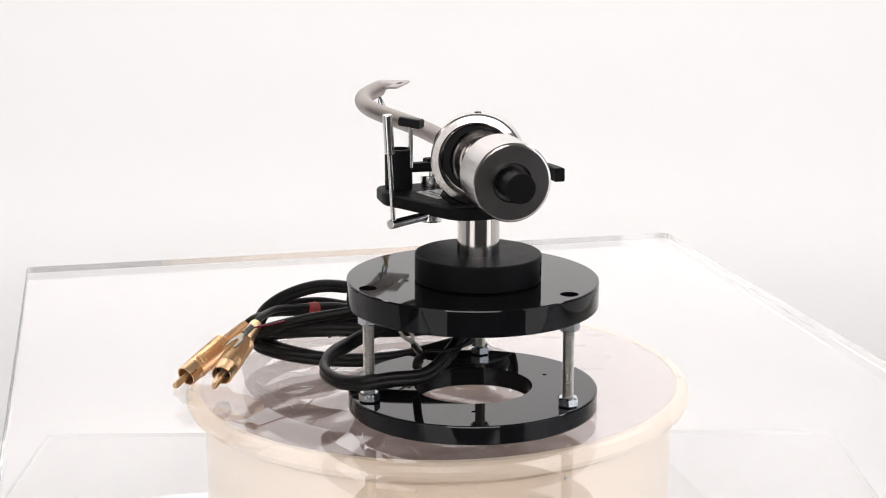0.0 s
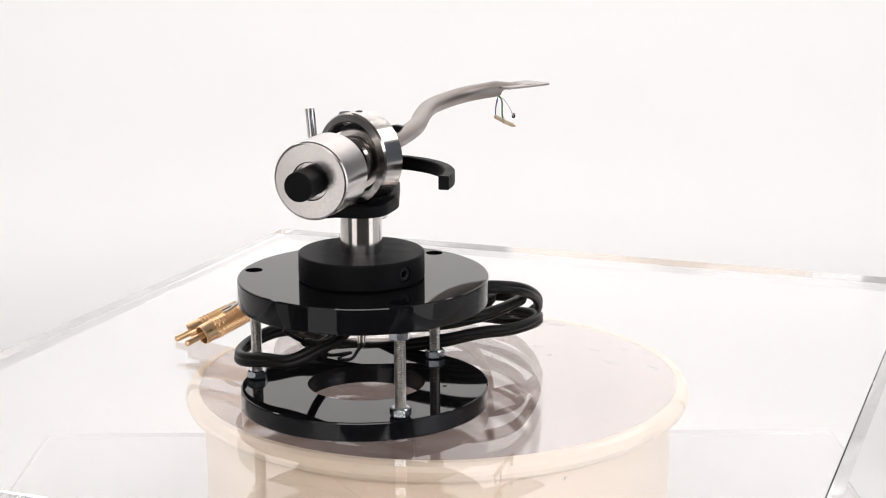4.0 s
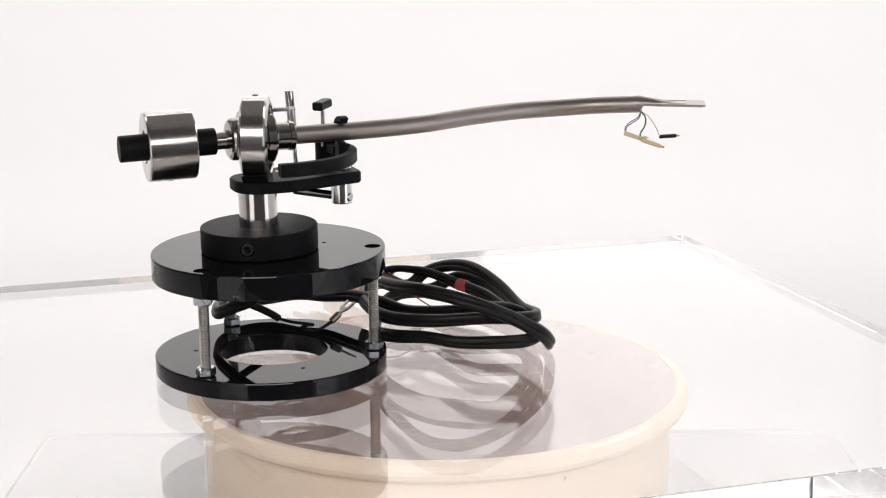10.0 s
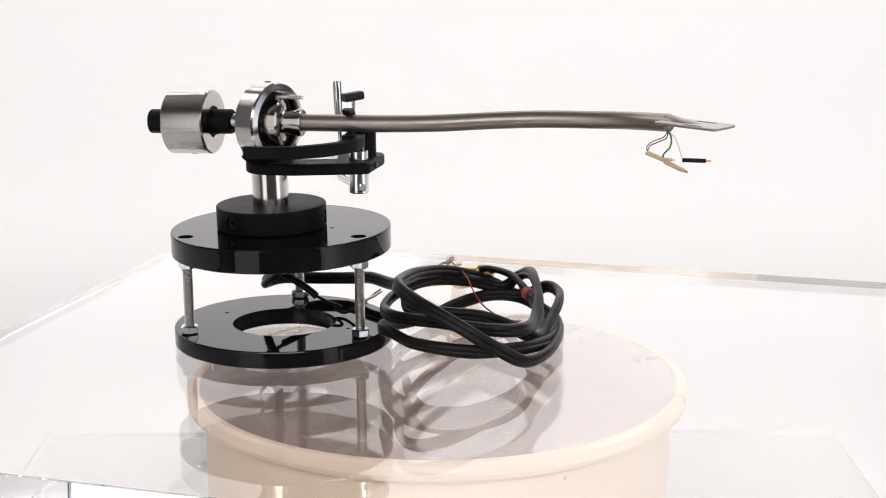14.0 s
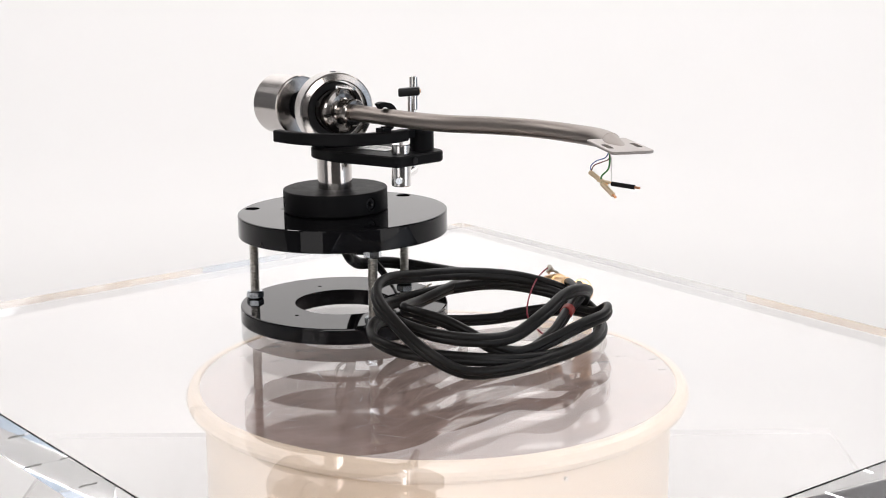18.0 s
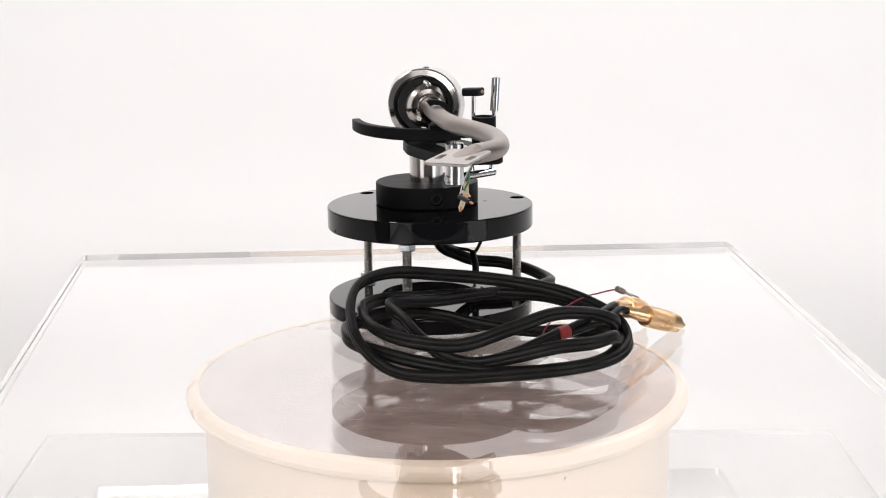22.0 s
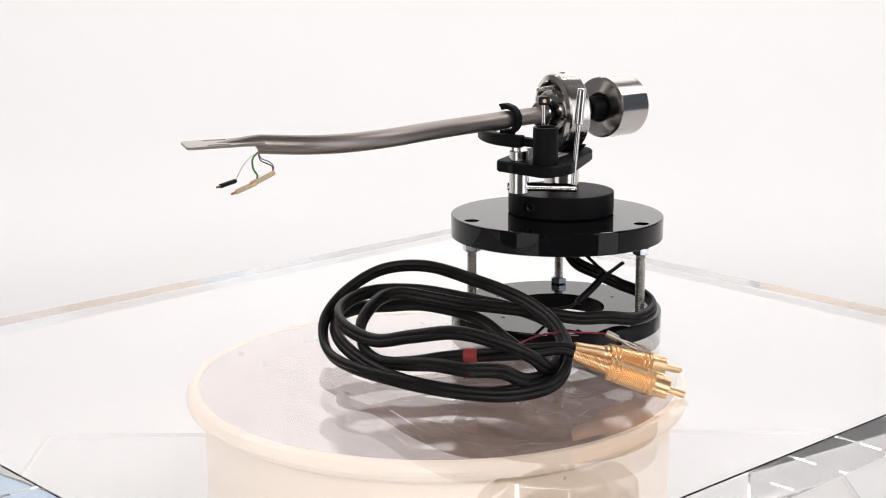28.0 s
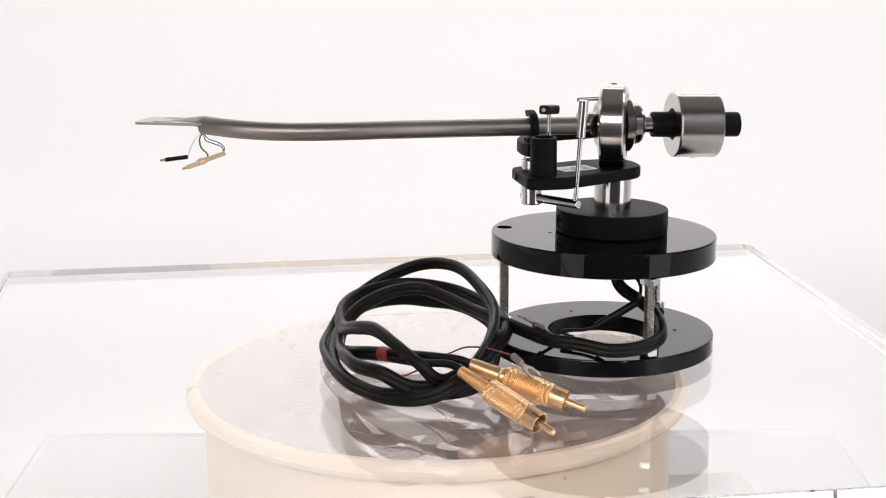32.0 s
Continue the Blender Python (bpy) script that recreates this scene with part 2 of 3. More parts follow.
def sheet_mesh(name, w, d, h, mat, edge):
    """A clear sheet whose edges carry a material of their own."""
    bm = slab(rounded([(-w / 2, -d / 2), (w / 2, -d / 2), (w / 2, d / 2), (-w / 2, d / 2)], 0.0025, 4), 0, h, 0.0005)
    bm.normal_update()
    for f in bm.faces:
        f.material_index = 0 if abs(f.normal.z) > 0.9 else 1
    me = finish(bm, name, mat, 0.0)
    me.materials.append(edge)
    return me


def part(name, bm, mat, parent=None, label="", sharp=0.35):
    ob = new(name, finish(bm, name, mat, sharp))
    ob.parent = parent
    if label:
        ob["label"] = label
    return ob


def thing(name, m, label, category, kind="", group="", turning=True):
    ob = tagged(new(name), label, category, group, kind)
    ob.empty_display_size = 0.02
    ob.matrix_world = m
    if turning:
        TURNING.append((ob, m))
    return ob


# ---- the room and the white sweep ----
def box(x0, x1, y0, y1, z0, z1):
    bm = bmesh.new()
    bmesh.ops.create_cube(bm, size=1)
    return moved(bm, Matrix.Translation(((x0 + x1) / 2, (y0 + y1) / 2, (z0 + z1) / 2)) @ Matrix.Diagonal((x1 - x0, y1 - y0, z1 - z0, 1)))


def setting(name, bm, mat, label, category):
    return tagged(part(name, bm, mat), label, category, "", "structure")


setting("floor", box(-2.6, 2.6, -2.6, 2.2, -0.90, -0.80), M_ROOM_FLOOR, "grey studio floor in shade", "floor")
setting("ceiling", box(-2.6, 2.6, -2.6, 2.2, 2.00, 2.10), M_ROOM_CEILING, "plain studio ceiling, its shade put into a darker grey", "ceiling")
WY0, WY1, WZ0, WZ1 = -2.40, -0.20, -0.50, 1.20          # the window's opening
setting("wall_west", box(-2.7, -2.6, -2.6, 2.2, -0.80, 2.00), M_ROOM_LIFTED, "studio wall, its grey lightened in place of room light", "wall")
east = join(box(2.6, 2.7, -2.6, WY0, -0.80, 2.00), box(2.6, 2.7, WY1, 2.2, -0.80, 2.00), box(2.6, 2.7, WY0, WY1, -0.80, WZ0), box(2.6, 2.7, WY0, WY1, WZ1, 2.00))
setting("wall_east", east, M_ROOM_DAYLIT, "studio wall with a window, cool daylight put into its colour", "wall")
setting("wall_south", box(-2.7, 2.7, -2.7, -2.6, -0.80, 2.00), M_ROOM, "dim warm grey painted studio wall", "wall")
setting("wall_north", box(-2.7, 2.7, 2.2, 2.3, -0.80, 2.00), M_ROOM_LIFTED, "studio wall, its grey lightened in place of room light", "wall")

window = tagged(new("window_1"), "white-framed studio window with a cool overcast sky outside", "window", "", "structure")
window.location = (2.65, (WY0 + WY1) / 2, WZ0)
WW, WH = (WY1 - WY0) / 2, WZ1 - WZ0
for name, y0, y1, z0, z1 in (("window_frame", -WW, -WW + 0.05, 0, WH), ("window_frame", WW - 0.05, WW, 0, WH), ("window_frame", -WW + 0.05, WW - 0.05, 0, 0.05), ("window_frame", -WW + 0.05, WW - 0.05, WH - 0.05, WH), ("mullion", -0.025, 0.025, 0.05, WH - 0.05)):
    part(name, box(-0.03, 0.03, y0, y1, z0, z1), M_PAPER, window)
setting("backdrop_sky", box(2.88, 2.90, WY0 - 0.6, WY1 + 0.6, WZ0 - 0.6, WZ1 + 0.6), M_SKY, "cool white overcast sky outside the window", "sky")

TABLE = -0.105


def sweep_profile():
    pts = [(-0.32, TABLE), (-0.22, TABLE)] + [(y, TABLE) for y in (-0.15, 0.1, 0.4, 0.7)]
    for k in range(1, 13):
        a = math.pi / 2 * k / 12
        pts.append((0.8 + 0.5 * math.sin(a), TABLE + 0.5 - 0.5 * math.cos(a)))
    return pts + [(1.3, 0.8), (1.3, 1.3)]


def sweep():
    """The paper: its profile carried across, with a thickness of its own."""
    front = sweep_profile()
    back = [(y + 0.003, z - 0.003) for y, z in reversed(front)]
    bm = bmesh.new()
    rows = [[bm.verts.new((x, y, z)) for y, z in front + back] for x in (-1.25, 1.25)]
    n = len(rows[0])
    for i in range(n):
        j = (i + 1) % n
        bm.faces.new((rows[0][i], rows[1][i], rows[1][j], rows[0][j]))
    bm.faces.new(rows[0])
    bm.faces.new(list(reversed(rows[1])))
    bmesh.ops.recalc_face_normals(bm, faces=bm.faces)
    return bm


setting("backdrop", sweep(), M_PAPER, "seamless white paper sweep under and behind the display", "backdrop")
table = tagged(new("table"), "plain white-topped studio table under the paper sweep", "table")
table.location = (0, 0.15, -0.80)
part("tabletop", box(-1.22, 1.22, -0.465, 0.62, TABLE - 0.038 + 0.80, TABLE - 0.006 + 0.80), M_PAPER, table)
for sx in (-1, 1):
    for sy in (-1, 1):
        part("leg", box(sx * 1.14 - 0.03, sx * 1.14 + 0.03, sy * 0.44 - 0.03 + 0.13, sy * 0.44 + 0.03 + 0.13, 0, TABLE - 0.038 + 0.80), M_PAPER, table)

# clear sheet lying on the paper under the show table
under = tagged(new("clear_base_sheet", sheet_mesh("clear_base_sheet", 0.450, 0.409, 0.010, M_CLEAR_LOW, M_EDGE_WHITE)), "clear acrylic sheet lying flat on the white paper", "acrylic sheet")
under.location = (0.001, -0.0955, TABLE + 0.0005)
under.visible_shadow = False

# ---- the turning show table ----
DRUM_TOP = -0.0269
body = thing("display_turntable", Matrix.Translation((0, 0, TABLE)), "cream plastic drum-shaped motor base of a turning display stand", "display stand", turning=False)
H = DRUM_TOP - TABLE
part("drum", lathe([(0, 0.012), (0.1130, 0.012), (0.1145, 0.0135), (0.1150, 0.016), (0.1150, H - 0.0105), (0.1135, H - 0.0095), (0, H - 0.0095)], 128), M_CREAM, body)
part("foot_ring", ring(0.090, 0.108, 0.0005, 0.012, 0.001, 96), M_RUBBER, body, "black rubber foot ring")
NOTCH = along((0.0555, -0.1005, H - 0.0150), (0.0610, -0.1105, H - 0.0150))
part("notch", moved(rod(0.0009, 0, 0.0012, 0.0003, 16), NOTCH), M_LABEL, body, "small pale screw head in the drum")
part("seam", moved(ring(0.1146, 0.1153, 0, 0.0007, 0.0001, 128), Matrix.Translation((0, 0, H - 0.0125))), M_CREAM, body)

platter = thing("turntable_platter", Matrix.Translation((0, 0, DRUM_TOP - 0.0090)), "round cream platter with a pinkish grey mat, under clear acrylic", "platter")
part("rim", lathe([(0.1172, 0.0045), (0.1172, 0.0086), (0.1178, 0.0091), (0.1205, 0.0090), (0.1223, 0.0078), (0.1234, 0.0056), (0.1236, 0.0036), (0.1228, 0.0016), (0.1212, 0.0004), (0.1190, 0.0), (0.105, 0.0), (0.105, 0.0040)], 144, True), M_CREAM, platter)
part("mat", rod(0.1177, 0.0046, 0.0086, 0.0002, 144), M_PLATTER, platter, "pinkish grey top mat")


def scratches():
    """Fine pale scratches and specks, each a sliver with a little height."""
    rng = random.Random(11)
    bm = bmesh.new()
    for _ in range(170):
        r, a = 0.112 * math.sqrt(rng.random()), rng.uniform(0, 2 * math.pi)
        n = rng.choice((0.0006, 0.0008, 0.0015, 0.003, 0.006, 0.010))
        d = rng.gauss(0.7, 0.7)
        w = rng.uniform(0.00008, 0.00017) if n > 0.001 else rng.uniform(0.0002, 0.0004)
        c = Vector((r * math.cos(a), r * math.sin(a), 0.0087))
        u, v = Vector((math.cos(d), math.sin(d), 0)), Vector((-math.sin(d), math.cos(d), 0))
        vs = [bm.verts.new(p) for p in (c - u * n, c - v * w, c + u * n, c + v * w, c + Vector((0, 0, 0.00005)))]
        for i in range(4):
            bm.faces.new((vs[i], vs[(i + 1) % 4], vs[4]))
        bm.faces.new((vs[3], vs[2], vs[1], vs[0]))
    return bm


part("scratches", scratches(), M_SCRATCH, platter, "fine pale scratches and specks on the mat")["kind"] = "stuff"
for x, y in ((0.055, -0.098), (-0.022, -0.098), (-0.020, 0.060)):
    part("bumper", moved(rod(0.0007, 0.0086, -DRUM_TOP + 0.0090 - 0.0202, 0.0002, 16), Matrix.Translation((x, y, 0))), M_CLEAR, platter, "clear bumper under the acrylic sheet").visible_shadow = False

sheet_pose = Matrix.Translation((0.001, 0.0015, -0.0201)) @ Matrix.Rotation(radians(12.85), 4, "Z")
sheet = tagged(new("acrylic_sheet", sheet_mesh("acrylic_sheet", 0.412, 0.464, 0.020, M_CLEAR, M_EDGE)), "thick clear acrylic sheet with polished edges, turning on the platter", "acrylic sheet")
sheet.matrix_world = sheet_pose
sheet.visible_shadow = False
TURNING.append((sheet, sheet_pose))

# the upper disc and all on it lean over by a degree
LEAN = Vector((0, 0, 1)).rotation_difference(Vector((0.0115, -0.0132, 1))).to_matrix().to_4x4()

# ---- the stand: two black discs on three threaded rods ----
CX, CY = 0.0163, -0.0810
stand = thing("tonearm_stand", Matrix.Translation((CX, CY, 0)), "two glossy black acrylic discs joined by three threaded rods", "stand")
RODS = [(0.0402, -0.0286), (-0.0448, -0.0212), (0.0042, 0.0490)]


def disc_profile(r, z0, z1, b=0.0007):
    return rod(r, z0, z1, b, 160)


def borehole(x, y, r, z0, z1, seg=28):
    return moved(rod(r, z0, z1, 0.00005, seg), Matrix.Translation((x, y, 0)))


low = [borehole(0.0003, 0.0006, 0.0262, -0.002, 0.012, 96)] + [borehole(0.0362 * math.cos(radians(a)), 0.0362 * math.sin(radians(a)), 0.0011, 0.003, 0.012, 20) for a in (-90, 25, 98)]
part("lower_disc", bored(disc_profile(0.0552, 0.0001, 0.0085), low), M_PIANO, stand, "glossy black disc with a round opening", sharp=0.3)
high = [borehole(x, y, 0.0039, 0.0475, 0.065) for x, y in RODS] + [borehole(x, y, 0.0011, 0.0535, 0.065, 20) for x, y in ((-0.0065, 0.0262), (-0.0286, -0.0088), (0.0262, -0.0190))]
part("upper_disc", moved(bored(disc_profile(0.0552, 0.0468, 0.0584), high), Matrix.Translation((0, 0, 0.0526)) @ LEAN @ Matrix.Translation((0, 0, -0.0526))), M_PIANO, stand, "glossy black disc with three bolt holes", sharp=0.3)


def threaded(r, z0, z1, pitch=0.0008, seg=20):
    prof = [(0, z0)]
    n = int((z1 - z0) / pitch)
    for k in range(n):
        z = z0 + k * pitch
        prof += [(r - 0.00042, z + pitch * 0.08), (r, z + pitch * 0.48), (r, z + pitch * 0.62)]
    return lathe(prof + [(r - 0.00042, z1), (0, z1)], seg)


def hex_nut(af, h):
    """A hexagon nut with chamfered corners; af is its width across the flats."""
    bm = bmesh.new()
    rc = af / 2 / math.cos(math.pi / 6)
    rows = []
    for r, z in ((af / 2 * 0.94, 0), (rc, h * 0.14), (rc, h * 0.86), (af / 2 * 0.94, h)):
        row = []
        for i in range(24):
            a = 2 * math.pi * i / 24
            flat = af / 2 / math.cos((a + math.pi / 6) % (math.pi / 3) - math.pi / 6)
            rr = min(flat, r)
            row.append(bm.verts.new((rr * math.cos(a), rr * math.sin(a), z)))
        rows.append(row)
    bm.faces.new(list(reversed(rows[0])))
    bm.faces.new(rows[3])
    for a, b in zip(rows, rows[1:]):
        for i in range(24):
            j = (i + 1) % 24
            bm.faces.new((a[i], a[j], b[j], b[i]))
    return bm


for k, (x, y) in enumerate(RODS):
    at = Matrix.Translation((x, y, 0)) @ Matrix.Rotation(0.5 * k, 4, "Z")
    bolt = part("threaded_rod", moved(threaded(0.0025, 0.006, 0.0470), at), M_ROD, stand, "steel threaded rod", sharp=0.3)
    part("nut", moved(hex_nut(0.0080, 0.0040), at @ Matrix.Translation((0, 0, 0.0086))), M_ZINC, bolt, "zinc-plated hexagon nut", sharp=0.4)
    part("nut", moved(hex_nut(0.0080, 0.0040), Matrix.Translation((0, 0, -0.0115 * x + 0.0132 * y)) @ at @ Matrix.Translation((0, 0, 0.0427)) @ Matrix.Rotation(0.4, 4, "Z")), M_ZINC, bolt, "zinc-plated hexagon nut", sharp=0.4)

# ---- the tonearm; its own x runs along the arm, z is up ----
BASE = 0.0585
arm_pose = Matrix.Translation((0.01856, -0.0850, BASE)) @ Matrix.Rotation(radians(107.35), 4, "Z")
arm = thing("tonearm", arm_pose, "steel and black S-shaped record player tonearm with a round counterweight", "tonearm")
UP = Matrix.Translation((0, 0, -BASE))          # parts below are given by heights above the acrylic


def apart_of(name, bm, mat, label="", parent=None, sharp=0.35):
    return part(name, moved(bm, UP), mat, parent or arm, label, sharp)


def post(u, v, r, z0, z1, bevel=0.0004, seg=40):
    return moved(rod(r, z0, z1, bevel, seg), Matrix.Translation((u, v, 0)))


def rod_between(p, q, r, bevel=0.0003, seg=32):
    return moved(rod(r, 0, (Vector(q) - Vector(p)).length, bevel, seg), along(p, q))


collar_cut = []
for a in (-117.5, 2.5):
    d = Vector((math.cos(radians(a)), math.sin(radians(a)), 0))
    collar_cut.append(rod_between(Vector((0, 0, 0.0643)) + d * 0.0245, Vector((0, 0, 0.0643)) + d * 0.03, 0.0033, 0.0001, 28))
TURN_BACK = Matrix.Rotation(radians(-107.35), 4, "Z")
SEAT = Matrix.Translation((0, 0, BASE - 0.0001)) @ TURN_BACK @ LEAN @ TURN_BACK.inverted() @ Matrix.Translation((0, 0, -BASE))
collar = apart_of("mount_collar", moved(bored(rod(0.0275, BASE + 0.0002, 0.0703, 0.0007, 128), collar_cut), SEAT), M_RUBBER, "round matt black mounting collar", sharp=0.3)
for a in (-117.5, 2.5):
    d = Vector((math.cos(radians(a)), math.sin(radians(a)), 0))
    c = Vector((0, 0, 0.0643))
    screw = moved(ring(0.0014, 0.0031, 0, 0.0020, 0.0004, 28), along(c + d * 0.0248, c + d * 0.03))
    apart_of("set_screw", moved(screw, SEAT), M_DARK, "black hexagon socket screw", collar)
apart_of("pillar", moved(rod(0.00907, 0.0698, 0.0872, 0.0005, 72), SEAT), M_POLISHED, "polished steel pillar", sharp=0.12)

plate_outline = rounded([(-0.0120, -0.0128), (0.014, -0.0128), (0.0512, -0.0010), (0.0517, 0.0325), (0.033, 0.0335), (-0.0120, 0.0128)], [0.0126, 0.02, 0.004, 0.006, 0.012, 0.0126], 8)
base_plate = apart_of("base_plate", slab(plate_outline, 0.0866, 0.0922, 0.0007), M_RUBBER, "matt black tapered base plate")
tag_m = Matrix.Translation((0.0225, 0.0108, 0.0922)) @ Matrix.Rotation(radians(14), 4, "Z")
tag_plate = apart_of("label_plate", moved(slab(rounded([(-0.0090, -0.0062), (0.0090, -0.0062), (0.0090, 0.0062), (-0.0090, 0.0062)], 0.0006, 3), 0, 0.0003, 0.00008), tag_m), M_LABEL, "small silver label with dark lettering bars", base_plate)
for y, w in ((0.0034, 0.011), (0.0008, 0.014), (-0.0020, 0.008)):
    apart_of("lettering_bar", moved(box(-0.007, -0.007 + w, y - 0.00035, y + 0.00035, 0.0003, 0.00036), tag_m), M_INK, "", base_plate)
apart_of("plate_screw", rod_between((0.0517, 0.010, 0.0894), (0.0525, 0.010, 0.0894), 0.0016, 0.0002, 20), M_DARK, "", base_plate)

# bearing ring on its black foot, turned away from the arm
PIVOT = Vector((0, 0, 0.1113))
yoke = Matrix.Translation(PIVOT) @ Matrix.Rotation(radians(-21.8), 4, "Z") @ Matrix.Rotation(radians(90), 4, "Y")
ring_bm = lathe([(0.0158, -0.0060), (0.0164, -0.0067), (0.0191, -0.0058), (0.0198, -0.0050), (0.0198, 0.0050), (0.0191, 0.0058), (0.0164, 0.0067), (0.0158, 0.0060)], 128, True)
bearing = apart_of("bearing_ring", moved(ring_bm, yoke), M_STEEL, "wide polished steel bearing ring", sharp=0.12)
# flat black disc stands in for the dark inside the screw hole
apart_of("ring_screw_hole", moved(rod(0.0015, 0.0195, 0.0200, 0.0001, 20), yoke @ Matrix.Rotation(radians(-90), 4, "Y")), M_HOLE, "", bearing)
foot = lathe([(0.0199, -0.0058), (0.0218, -0.0058), (0.0222, -0.0052), (0.0222, 0.0052), (0.0218, 0.0058), (0.0199, 0.0058)], 96, True)
bmesh.ops.bisect_plane(foot, geom=foot.verts[:] + foot.edges[:] + foot.faces[:], plane_co=(0.0155, 0, 0), plane_no=(1, 0, 0), clear_inner=True)
bmesh.ops.holes_fill(foot, edges=[e for e in foot.edges if len(e.link_faces) == 1])
apart_of("ring_cradle", moved(foot, yoke), M_RUBBER, "black cradle under the bearing ring")
apart_of("inner_gimbal", moved(lathe([(0.0112, -0.0020), (0.0146, -0.0020), (0.0150, -0.0016), (0.0150, 0.0028), (0.0146, 0.0033), (0.0112, 0.0030)], 96, True), yoke), M_DARK, "black inner gimbal ring", sharp=0.12)
for s in (1, -1):
    apart_of("pivot_screw", rod_between(PIVOT + Vector((0, 0, s * 0.0112)), PIVOT + Vector((0, 0, s * 0.0160)), 0.0017, 0.0003, 24), M_DARK, "black pivot screw")
lay = Matrix.Translation(PIVOT) @ Matrix.Rotation(radians(90), 4, "Y")
hub = lathe([(0, -0.0150), (0.0044, -0.0150), (0.0044, -0.0138), (0.0082, -0.0136), (0.0094, -0.0128), (0.0099, -0.0118), (0.0100, -0.0082), (0.0106, -0.0077), (0.0128, -0.0074), (0.0134, -0.0068), (0.0134, -0.0032), (0.0128, -0.0026), (0.0112, -0.0022),
             (0.0112, 0.0026), (0.0120, 0.0030), (0.0120, 0.0066), (0.0113, 0.0074), (0.0092, 0.0083), (0.0070, 0.0087), (0.0064, 0.0092), (0.0064, 0.0150), (0.0069, 0.0152), (0.0069, 0.0171), (0.0064, 0.0176), (0, 0.0176)], 96)
hub_part = apart_of("bearing_hub", moved(hub, lay), M_HUB, "stepped polished steel bearing hub", sharp=0.12)
for a in (70, 250):
    d = Vector((0, math.cos(radians(a - 90)), math.sin(radians(a - 90)))).normalized()
    apart_of("hub_screw", rod_between(PIVOT + d * 0.0106, PIVOT + d * 0.0115, 0.0016, 0.0002, 20), M_HOLE, "", hub_part)
bolt_bm = moved(threaded(0.0012, 0, 0.0143, 0.0013, 16), along((0.0042, -0.0012, 0.1240), (0.0185, -0.0012, 0.1240)))
apart_of("bias_bolt", bolt_bm, M_CHROME, "small steel bolt with a coarse thread", sharp=0.3)
apart_of("bolt_bracket", rod_between((0.0045, -0.0012, 0.1195), (0.0045, -0.0012, 0.1244), 0.0013, 0.0003, 16), M_CHROME)

# counterweight and its black stub, sagging a little and turned aside
rear = Matrix.Translation(PIVOT) @ Matrix.Rotation(radians(-2.8), 4, "Z") @ Matrix.Rotation(radians(90), 4, "Y") @ Matrix.Rotation(radians(-1.7), 4, "Y")
shaft = apart_of("rear_shaft", moved(rod(0.0041, -0.0210, -0.0125, 0.0003), rear), M_STEEL, "short steel shaft")
apart_of("rear_stub", moved(join(rod(0.0061, -0.0635, -0.0450, 0.0006, 56), ring(0.0042, 0.0062, -0.0310, -0.0192, 0.0009, 56), ring(0.0034, 0.0074, -0.0325, -0.0300, 0.0004, 56)), rear), M_RUBBER, "matt black rubber stub through the counterweight")
weight = lathe([(0, -0.0480), (0.0076, -0.0480), (0.0076, -0.0512), (0.0080, -0.0518), (0.0150, -0.0518), (0.0157, -0.0516), (0.0161, -0.0510), (0.0161, -0.0304), (0.0157, -0.0298), (0.0150, -0.0296), (0.0080, -0.0296), (0.0076, -0.0302), (0.0076, -0.0330), (0, -0.0330)], 128)
weight_part = apart_of("counterweight", moved(weight, rear), M_STEEL, "heavy turned steel counterweight", sharp=0.12)
apart_of("grub_screw", moved(rod_between((0.0158, 0, -0.0410), (0.0164, 0, -0.0410), 0.0014, 0.0002, 20), rear), M_HOLE, "", weight_part)

# S-shaped tube
TUBE_V = [(0.016, 0), (0.035, -0.0004), (0.060, -0.0002), (0.085, 0.0017), (0.110, 0.0068), (0.135, 0.0106), (0.160, 0.0094), (0.180, 0.0038), (0.1975, -0.0082)]
TUBE_W = [0.1113, 0.1116, 0.1119, 0.1126, 0.1138, 0.1146, 0.1151, 0.1160, 0.1172]
tube_path = smooth_path([(u, v, w) for (u, v), w in zip(TUBE_V, TUBE_W)], 10)
tube_part = apart_of("arm_tube", tube(tube_path, 0.00425, 32), M_TUBE, "satin titanium-grey S-shaped arm tube", sharp=1.2)
SHELL = Matrix.Translation((0.1960, -0.0095, 0.1182)) @ Matrix.Rotation(radians(-28.5), 4, "Z") @ Matrix.Rotation(radians(0.6), 4, "Y")
shell_bm = bored(slab(rounded([(-0.0010, -0.0090), (0.0325, -0.0093), (0.0325, 0.0093), (-0.0010, 0.0090)], [0.002, 0.0025, 0.0025, 0.002]), -0.0006, 0.0006, 0.00025),
                 [slab(rounded([(0.0130, y - 0.0013), (0.0235, y - 0.0013), (0.0235, y + 0.0013), (0.0130, y + 0.0013)], 0.0012), -0.002, 0.002, 0.0001) for y in (-0.00635, 0.00635)])
shell = apart_of("headshell", moved(shell_bm, SHELL), M_BRUSHED, "flat brushed metal headshell with two slots", sharp=0)


